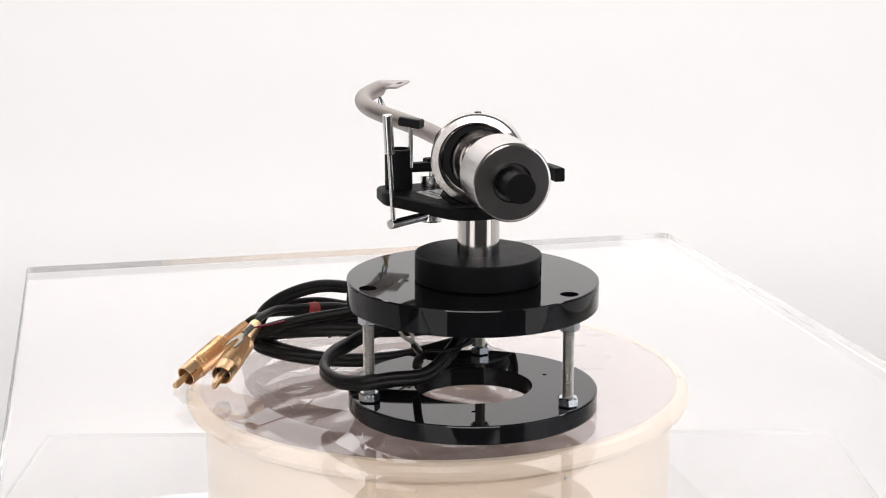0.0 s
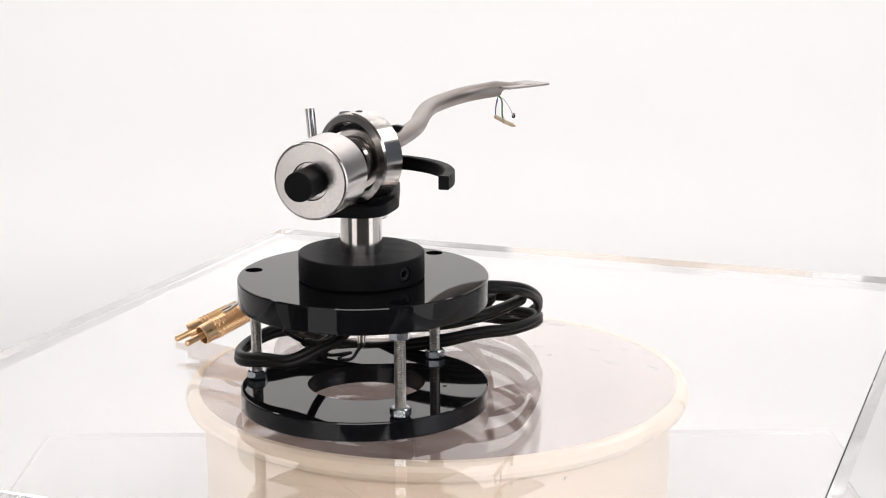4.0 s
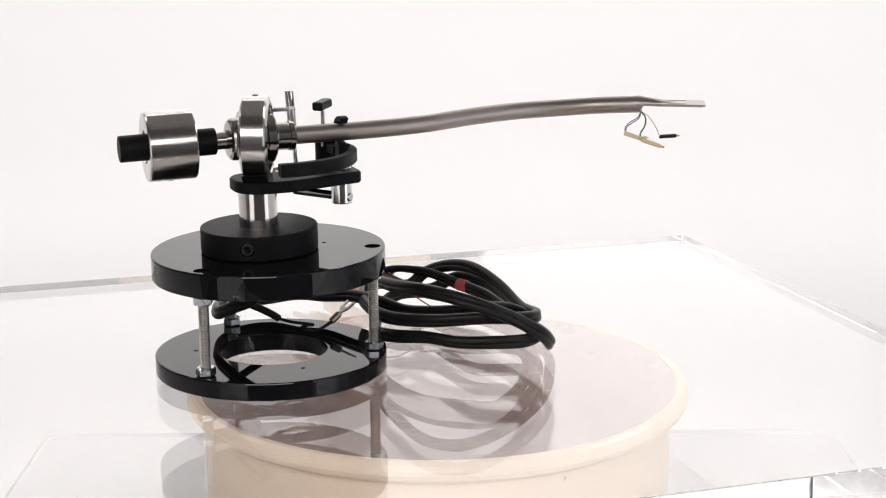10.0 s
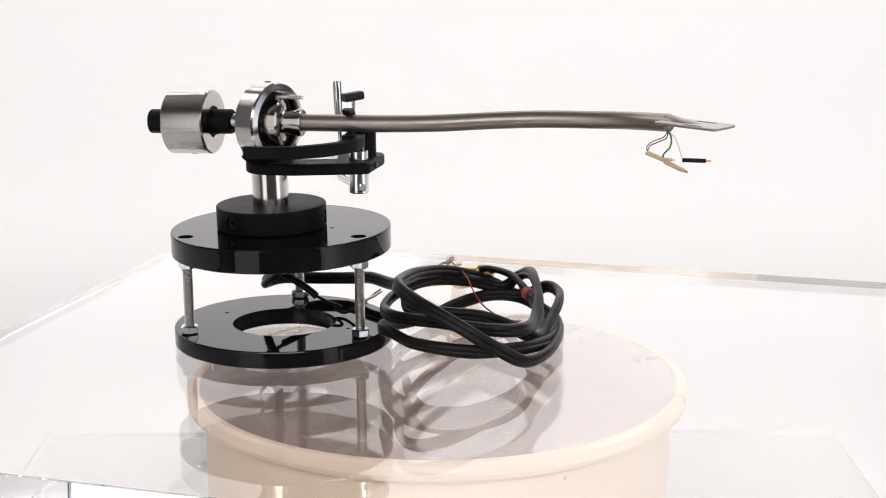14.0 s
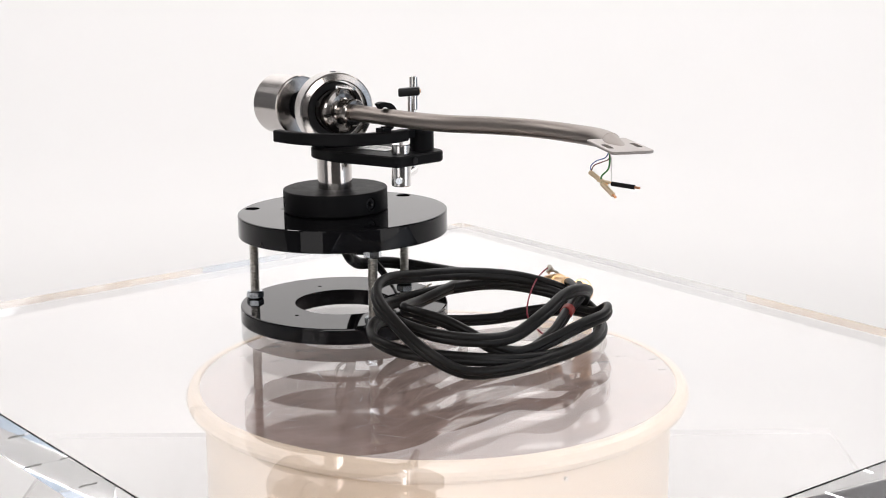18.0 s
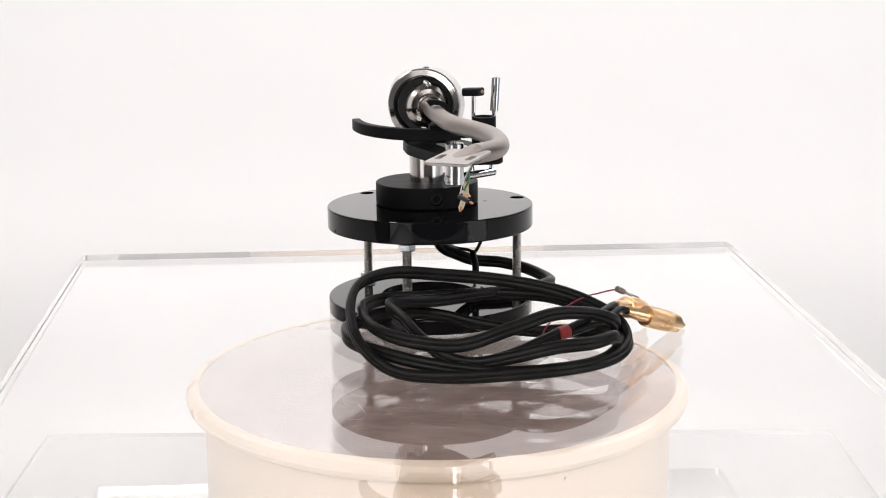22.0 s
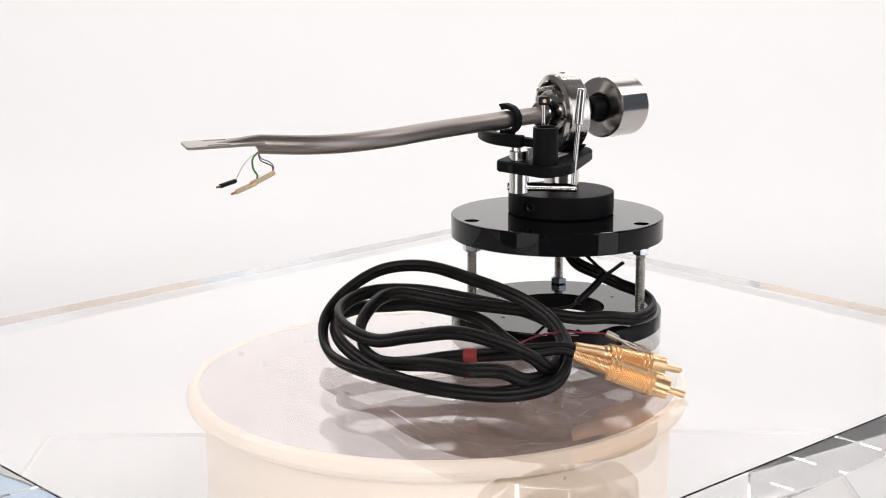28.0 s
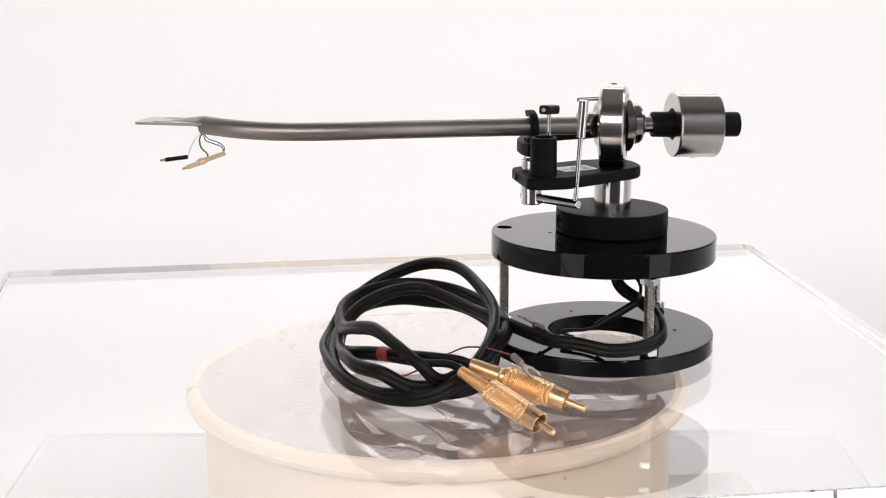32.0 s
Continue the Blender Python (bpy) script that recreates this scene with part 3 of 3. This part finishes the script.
def shell_blend():
    """The tube's end pressed flat: round and full at first, cut away below, then a low tongue that sinks into the plate."""
    bm = bmesh.new()
    rows = []
    for k in range(29):
        x = -0.0060 + 0.0315 * k / 28
        s = max(0.0, (x + 0.001) / 0.0265)
        e = 0.8 * s + 0.2 * s * s * (3 - 2 * s)
        cut = min(1.0, max(0.0, (x - 0.0002) / 0.0018))
        top = 0.00430 - 0.0035 * e
        low = 0.00430 - 0.0037 * cut
        hw = 0.00430 + 0.0008 * math.sin(math.pi * min(1, s * 1.05)) ** 2 - 0.0029 * s ** 2
        yc = 0.0019 - 0.096 * (x - 0.0007) if x < 0.0007 else 0.0019 * max(0.0, 1 - (x - 0.0007) / 0.013) ** 2
        f = min(1.0, 0.84 + 0.16 * (x + 0.006) / 0.0055)
        top, low, hw = top * f, low * f, hw * f
        rows.append([bm.verts.new((x, yc + hw * math.cos(2 * math.pi * j / 28), -0.0010 + (top if j < 14 else low) * math.sin(2 * math.pi * j / 28))) for j in range(28)])
    for a, b in zip(rows, rows[1:]):
        for j in range(28):
            k = (j + 1) % 28
            bm.faces.new((a[j], b[j], b[k], a[k]))
    bm.faces.new(rows[0])
    bm.faces.new(list(reversed(rows[-1])))
    bmesh.ops.recalc_face_normals(bm, faces=bm.faces)
    return bm


apart_of("shell_neck", moved(shell_blend(), SHELL), M_TUBE, "flattened end of the arm tube", shell, 1.0)

# leads with their clips under the headshell
ROOT = (0.1972, -0.0090, 0.1136)
for name, mat, r, mids in (("green_lead", M_WGREEN, 0.00042, [(0.1990, -0.0105, 0.1105), (0.1985, -0.0108, 0.1062), (0.1955, -0.0118, 0.1025), (0.1968, -0.0125, 0.0995)]),
                           ("blue_lead", M_WBLUE, 0.00026, [(0.1952, -0.0090, 0.1105), (0.1905, -0.0096, 0.1085), (0.1878, -0.0100, 0.1060), (0.1882, -0.0100, 0.1035)]),
                           ("brown_lead", M_WRED, 0.00026, [(0.1965, -0.0082, 0.1100), (0.1925, -0.0088, 0.1080), (0.1890, -0.0095, 0.1062), (0.1880, -0.0102, 0.1030)]),
                           ("white_lead", M_WWHITE, 0.00024, [(0.2005, -0.0112, 0.1110), (0.2030, -0.0140, 0.1060), (0.2046, -0.0156, 0.1012)])):
    apart_of(name, tube(smooth_path([ROOT] + mids, 6), r, 8), mat, sharp=3)


def lead_clip(p, q, r, mat, tip_mat, name, label):
    p, q = Vector(p), Vector(q)
    ob = apart_of(name, rod_between(p, p.lerp(q, 0.82), r, 0.0003, 16), mat, label)
    apart_of("clip_tip", rod_between(p.lerp(q, 0.80), q, r * 0.55, 0.0002, 12), tip_mat, "", ob)


lead_clip((0.2046, -0.0157, 0.1012), (0.2176, -0.0124, 0.1006), 0.0010, M_CABLE, M_COPPER, "black_clip", "black sleeved lead clip")
lead_clip((0.1874, -0.0100, 0.1033), (0.1990, -0.0118, 0.0992), 0.0011, M_TAN, M_GOLD, "tan_clip", "tan sleeved lead clip")
lead_clip((0.1962, -0.0120, 0.0996), (0.2072, -0.0158, 0.0956), 0.0011, M_TAN, M_COPPER, "tan_clip", "tan sleeved lead clip")
lead_clip((0.1940, -0.0128, 0.1010), (0.2010, -0.0105, 0.1003), 0.0007, M_TAN, M_GOLD, "tan_clip", "tan sleeved lead clip")

# lift, its bar, the finger lever and the rest
lift = apart_of("lift_cylinder", post(0.0435, 0.0080, 0.0050, 0.0757, 0.0866, 0.0005), M_CHROME, "polished steel lift cylinder", sharp=0.25)
apart_of("lift_cap", post(0.0435, 0.0080, 0.0048, 0.0920, 0.0972, 0.0005), M_CHROME, "", lift)
apart_of("lift_pin", post(0.0435, 0.0080, 0.0008, 0.0970, 0.1000, 0.0001, 16), M_STEEL, "", lift)
apart_of("guide_pin", post(0.0463, 0.0062, 0.0006, 0.0970, 0.1000, 0.0001, 16), M_STEEL, "", lift)
bar_path = smooth_path([(0.0440, 0.0105, 0), (0.0452, 0.0030, 0), (0.0440, -0.0080, 0), (0.0385, -0.0190, 0), (0.0300, -0.0282, 0), (0.0190, -0.0345, 0), (0.0080, -0.0372, 0), (0.0000, -0.0376, 0)], 6)
tang, sides = frames_along(bar_path)
outer = [(p + s * 0.0023) for p, s in zip(bar_path, sides)]
inner = [(p - s * 0.0023) for p, s in zip(bar_path, sides)]
loop = [(p.x, p.y) for p in outer] + [(p.x, p.y) for p in reversed(inner)]
area2 = sum(a[0] * b[1] - b[0] * a[1] for a, b in zip(loop, loop[1:] + loop[:1]))
apart_of("lift_bar", slab(loop if area2 > 0 else loop[::-1], 0.0988, 0.1048, 0.0005), M_RUBBER, "curved matt black lift bar")
elbow, into = Vector((0.0284, 0.0299, 0.0789)), Vector((0.0435, 0.0080, 0.0789))
way = (into - elbow).normalized()
crank = apart_of("lever_crank", rod_between(elbow - way * 0.0022, into + way * 0.0052, 0.0021, 0.0003), M_CHROME, "steel crank of the lift lever", sharp=0.25)
apart_of("crank_end", rod_between(into + way * 0.0051, into + way * 0.0056, 0.0019, 0.0002, 24), M_ZINC, "", crank)
TOPL = Vector((0.0257, 0.0329, 0.1281))
stem = apart_of("lever_stem", rod_between(elbow, elbow.lerp(TOPL, 0.9), 0.0011, 0.0001, 20), M_CHROME, "thin steel lever stem")
apart_of("lever_grip", rod_between(elbow.lerp(TOPL, 0.645), TOPL, 0.0022, 0.0003, 32), M_CHROME, "polished steel lever grip", stem)
rest_bm = bored(post(0.0420, 0.0236, 0.0062, 0.0920, 0.1102, 0.0004, 56), [post(0.0420, 0.0236, 0.0047, 0.1030, 0.1130, 0.0001, 40)])
rest = apart_of("rest_post", rest_bm, M_RUBBER, "matt black hollow rest post", sharp=0.3)
apart_of("knob_pin", post(0.0382, 0.0189, 0.0010, 0.1020, 0.1212, 0.0001, 20), M_CHROME, "", rest)
knob_a, knob_b = Vector((0.0342, 0.0149, 0.1219)), Vector((0.0418, 0.0225, 0.1228))
knob_m = along(knob_a, knob_b)
knob_bm = slab(rounded([(-0.0028, -0.0021), (0.0028, -0.0021), (0.0028, 0.0021), (-0.0028, 0.0021)], 0.0012, 5), 0, (knob_b - knob_a).length, 0.0005)
knob = apart_of("locking_knob", moved(knob_bm, knob_m), M_DARK, "small black locking knob with a brass screw", sharp=0.5)
apart_of("knob_screw", rod_between(knob_b - (knob_b - knob_a) * 0.02, knob_b + (knob_b - knob_a).normalized() * 0.0007, 0.0009, 0.0002, 20), M_GOLD, "brass screw end", knob)


def rest_clip():
    """A C-shaped clip round one side of the tube."""
    pts, n = [], 22
    for k in range(n + 1):
        a = radians(128 - 232 * k / n)
        pts.append((5.0 + (0.5 if k < 3 else 0), a, 7.3 + (1.6 * (1 - k / 4) if k < 4 else 0)))
    ring_pts = [(math.cos(a) * r1 / 1000, math.sin(a) * r1 / 1000) for r0, a, r1 in pts] + [(math.cos(a) * r0 / 1000, math.sin(a) * r0 / 1000) for r0, a, r1 in reversed(pts)]
    bm = slab(list(reversed(ring_pts)), -0.0019, 0.0019, 0.0003)
    return moved(bm, Matrix.Translation((0.0412, -0.0006, 0.1117)) @ Matrix(((0, 0, 1, 0), (1, 0, 0, 0), (0, 1, 0, 0), (0, 0, 0, 1))))


clip = apart_of("rest_clip", rest_clip(), M_RUBBER, "black clip that holds the arm tube")
apart_of("clip_foot", join(moved(box(-0.0026, 0.0026, -0.0030, 0.0030, 0.0995, 0.1062), Matrix.Translation((0.0412, -0.0015, 0))), moved(box(-0.0022, 0.0022, -0.0015, 0.0105, 0.0995, 0.1035), Matrix.Translation((0.0415, 0.0085, 0)))), M_RUBBER, "", clip)
apart_of("clip_screw", rod_between((0.0436, -0.0020, 0.1035), (0.0444, -0.0020, 0.1035), 0.0013, 0.0002, 16), M_DARK, "", clip)

# ---- the cable ----
cable = thing("phono_cable", Matrix.Translation((-0.0228, 0.0085, 0)), "coiled black twin cable with gold plugs and a ground wire", "cable")
SHIFT = Matrix.Translation((0.0228, -0.0085, 0))


def cpart(name, bm, mat, label="", parent=None, sharp=0.35):
    return part(name, moved(bm, SHIFT), mat, parent or cable, label, sharp)


def twin(points, closed, r=0.00215, gap=0.00118, lean=0.5, phase=0.0, per=10):
    """Two cores side by side in one sheath, along a curve; the pair leans over slowly on its way."""
    path = smooth_path([(x * 1e-4, y * 1e-4, max(z * 1e-4, 0.0040)) for x, y, z in points], per, closed)
    tangs, sides_ = frames_along(path, closed)
    n = len(path)
    cores = []
    for s in (1, -1):
        core = []
        for i, p in enumerate(path):
            t = tangs[i]
            up = (Vector((0, 0, 1)) - t * t.z)
            up = up.normalized() if up.length > 0.2 else sides_[i]
            side = t.cross(up)
            a = lean * math.sin(2 * math.pi * i / n * 2 + phase)
            core.append(p + (up * math.cos(a) + side * math.sin(a)) * gap * s)
        cores.append(tube(core, r, 12, closed))
    return join(*cores)


LOOP_A = [(284, 479, 158), (117, 546, 60), (-121, 546, 42), (-408, 465, 42), (-680, 329, 42), (-869, 137, 42), (-938, -61, 78), (-850, -204, 160), (-618, -287, 243), (-318, -296, 296), (-5, -207, 339), (243, -75, 375), (372, 110, 353), (368, 317, 269)]
LOOP_B = [(333, 200, 257), (239, 408, 227), (51, 488, 192), (-183, 443, 169), (-403, 356, 230), (-592, 236, 276), (-760, 117, 253), (-860, 2, 195), (-861, -95, 124), (-749, -233, 168), (-510, -338, 210), (-205, -351, 210), (95, -250, 210), (294, -51, 240)]
LOOP_D = [(108, 487, 110), (-142, 495, 71), (-379, 456, 46), (-608, 362, 42), (-803, 196, 42), (-892, 10, 72), (-859, -158, 73), (-677, -253, 56), (-434, -281, 42), (-185, -299, 61), (18, -286, 105), (185, -206, 137), (301, -75, 161), (381, 69, 156), (411, 227, 159), (340, 391, 143)]
for pts, ph in ((LOOP_A, 0.4), (LOOP_B, 1.7), (LOOP_D, 4.2)):
    cpart("cable_loop", twin(pts, True, phase=ph), M_CABLE, sharp=3)
LEAD_IN = [(184, -848, 460), (110, -890, 330), (45, -985, 268), (-45, -1071, 215), (-184, -1091, 203), (-319, -1073, 180), (-426, -983, 164), (-493, -838, 167), (-475, -690, 190), (-416, -549, 192), (-306, -405, 215), (-150, -278, 220), (24, -159, 218), (143, -32, 240), (215, 89, 262), (190, 202, 263), (110, 310, 244), (20, 410, 192), (-95, 460, 120), (-240, 450, 84), (-419, 412, 110), (-613, 366, 151), (-782, 288, 158), (-875, 172, 158), (-881, 43, 98), (-835, -110, 90), (-750, -205, 74), (-620, -258, 58), (-520, -275, 46)]
cpart("lead_in", twin(LEAD_IN, False, lean=0.25), M_CABLE, "black cable running from under the arm", sharp=3)
TAIL = [(-150, 470, 75), (-300, 430, 85), (-420, 365, 110), (-530, 285, 145), (-639, 178, 173)]
cpart("cable_tail", twin(TAIL, False, lean=0.2), M_CABLE, sharp=3)
BAND_A, BAND_B = Vector((-0.0612, 0.0206, 0.0170)), Vector((-0.0656, 0.0160, 0.0175))
cpart("band", rod_between(BAND_A, BAND_B, 0.0033, 0.0006, 28), M_RED, "red heat-shrink band")

PLUGS = [((-0.0921, -0.0181, 0.0190), (-0.1204, -0.0597, 0.0013)), ((-0.0866, -0.0222, 0.0205), (-0.1003, -0.0731, 0.0054))]


def knurled(r, z0, z1, rows=38, seg=56):
    """A barrel cut with a diamond knurl: small pyramids in rows, with grooves and beaded rings towards both ends."""
    bm = bmesh.new()
    grid = []
    for i in range(rows + 1):
        z = z0 + (z1 - z0) * i / rows
        line = []
        for j in range(seg):
            if i in (0, rows):
                rr = r - 0.0006
            elif i in (4, 8, rows - 4, rows - 8):
                rr = r - 0.0007
            else:
                rr = r - (0.00048 if (i + j) % 2 else 0)
            a = 2 * math.pi * j / seg
            line.append(bm.verts.new((rr * math.cos(a), rr * math.sin(a), z)))
        grid.append(line)
    for i in range(rows):
        for j in range(seg):
            k = (j + 1) % seg
            a, b, c_, d = grid[i][j], grid[i][k], grid[i + 1][k], grid[i + 1][j]
            if (i + j) % 2:
                bm.faces.new((a, b, c_))
                bm.faces.new((a, c_, d))
            else:
                bm.faces.new((a, b, d))
                bm.faces.new((b, c_, d))
    bm.faces.new(list(reversed(grid[0])))
    bm.faces.new(grid[-1])
    return bm


def ribbed(r0, r1, z0, z1, n):
    prof = [(0, z0), (r0 - 0.0003, z0)]
    for k in range(n):
        f0 = k / n
        r = r0 + (r1 - r0) * f0
        z = z0 + (z1 - z0) * f0
        d = (z1 - z0) / n
        prof += [(r - 0.00022, z + d * 0.1), (r, z + d * 0.4), (r, z + d * 0.7), (r - 0.00022, z + d * 0.95)]
    return lathe(prof + [(0, z1)], 32)


for k, (p, q) in enumerate(PLUGS):
    at = along(p, q)
    plug = cpart("phono_plug", moved(knurled(0.0055, 0.0166, 0.0382), at), M_GOLD, "gold-plated phono plug with a knurled barrel", sharp=0)
    sleeve = ribbed(0.0025, 0.0034, 0, 0.0170, 26) if k == 0 else lathe([(0, 0), (0.0026, 0), (0.0029, 0.0004), (0.0037, 0.0140), (0.0042, 0.0150), (0.0042, 0.0168), (0, 0.0168)], 40)
    cpart("strain_relief", moved(sleeve, at), M_GOLD, "", plug)
    shell_ring = bored(ring(0.0042, 0.0049, 0.0380, 0.0450, 0.0002, 48), [moved(box(-0.0003, 0.0003, 0, 0.006, 0.0405, 0.0460), Matrix.Rotation(radians(90 * n + 30), 4, "Z")) for n in range(4)])
    cpart("contact_shell", moved(shell_ring, at), M_GOLD, "slotted gold contact shell", plug)
    cpart("insulator", moved(rod(0.0041, 0.0380, 0.0404, 0.0002, 32), at), M_CABLE, "", plug)
    length = (Vector(q) - Vector(p)).length
    cpart("centre_pin", moved(lathe([(0, 0.0390), (0.0016, 0.0390), (0.0016, length - 0.0012), (0.0011, length - 0.0002), (0, length)], 28), at), M_GOLD, "", plug)
    back = (Vector(p) - Vector(q)).normalized()
    P = Vector(p)
    core = smooth_path([P + Vector((0, 0, 0)) - back * 0.002, P + back * 0.006, BAND_B.lerp(P, 0.5) + Vector((-0.003, 0.003, 0.001 + 0.002 * k)), BAND_B + Vector((0, 0, 0.0014 * (1 if k else -1))), BAND_A + Vector((0, 0, 0.0014 * (1 if k else -1)))], 8)
    cpart("core", tube(core, 0.0018, 12), M_CABLE, "", plug, 3)

RED = [(-0.0882, -0.0429, 0.0242), (-0.0832, -0.0392, 0.0241), (-0.0767, -0.0328, 0.0238), (-0.071, -0.0264, 0.0235), (-0.0635, -0.018, 0.0212), (-0.057, -0.0108, 0.0164), (-0.0524, -0.003, 0.0113), (-0.0529, 0.0045, 0.0068), (-0.0546, 0.0112, 0.0042), (-0.0559, 0.0176, 0.0042)]
cpart("ground_wire", tube(smooth_path(RED, 8), 0.00042, 8), M_REDWIRE, "thin dark red ground wire", sharp=3)


def fork_lug(p, q, name, r=0.0016):
    """A crimped barrel that opens into a two-pronged fork, from p to q."""
    at = along(p, q)
    n = (Vector(q) - Vector(p)).length
    body_ = moved(rod(r, 0, n * 0.38, 0.0003, 20), at)
    fork = [(-0.0011, n * 0.34), (0.0011, n * 0.34), (0.0013, n * 0.5), (0.0032, n * 0.66), (0.0032, n), (0.0018, n), (0.0016, n * 0.74), (0, n * 0.64), (-0.0016, n * 0.74), (-0.0018, n), (-0.0032, n), (-0.0032, n * 0.66), (-0.0013, n * 0.5)]
    flat = moved(slab(fork, -0.0004, 0.0004, 0.0001), at @ Matrix.Rotation(radians(90), 4, "X"))
    return join(body_, flat)


cpart("ground_lug", fork_lug((-0.0862, -0.0404, 0.0247), (-0.0950, -0.0512, 0.0180), "lug"), M_TIN, "tinned fork lug resting on a plug")
SHRINK = [(-0.0045, -0.0973, 0.0280), (-0.0051, -0.0959, 0.0272), (-0.0075, -0.0875, 0.0225), (-0.0083, -0.0817, 0.0192), (-0.0087, -0.0778, 0.0165)]
cpart("shrink_sleeve", tube(smooth_path(SHRINK, 8), [0.0009] * 3 + [0.0019] * 30, 14), M_CABLE, "black heat-shrink sleeve on the ground lead", sharp=3)
cpart("lead_tip", tube(smooth_path([(-0.0051, -0.0959, 0.0272), (-0.0070, -0.1000, 0.0300), (-0.0084, -0.1040, 0.0330), (-0.0095, -0.1057, 0.0344)], 8), 0.00095, 10), M_CABLE, "free end of a thin black lead", sharp=3)
THIN = [(-0.0087, -0.0785, 0.0168), (-0.0085, -0.0720, 0.0148), (-0.0065, -0.0640, 0.0141), (-0.0072, -0.0612, 0.0134), (-0.0096, -0.0640, 0.0124), (-0.0094, -0.0668, 0.0114), (-0.0078, -0.0628, 0.0103), (-0.0074, -0.0590, 0.0105), (-0.0078, -0.0550, 0.0125), (-0.0076, -0.0517, 0.0148)]
cpart("ground_lead", tube(smooth_path(THIN, 8), 0.0008, 10), M_CABLE, "thin black ground lead", sharp=3)
cpart("ground_lug", fork_lug((-0.0075, -0.0520, 0.0148), (-0.0152, -0.0419, 0.0227), "lug", 0.0018), M_TIN, "tinned fork lug over the lower disc")
cpart("stray_lead", tube(smooth_path([(0.0175, -0.0850, 0.0466), (0.0175, -0.0930, 0.0400), (0.0136, -0.0991, 0.0335), (0.0050, -0.0995, 0.0300), (-0.0027, -0.0978, 0.0292), (-0.0060, -0.0955, 0.0270)], 8), 0.0009, 10), M_CABLE, "thin black lead", sharp=3)

motions()
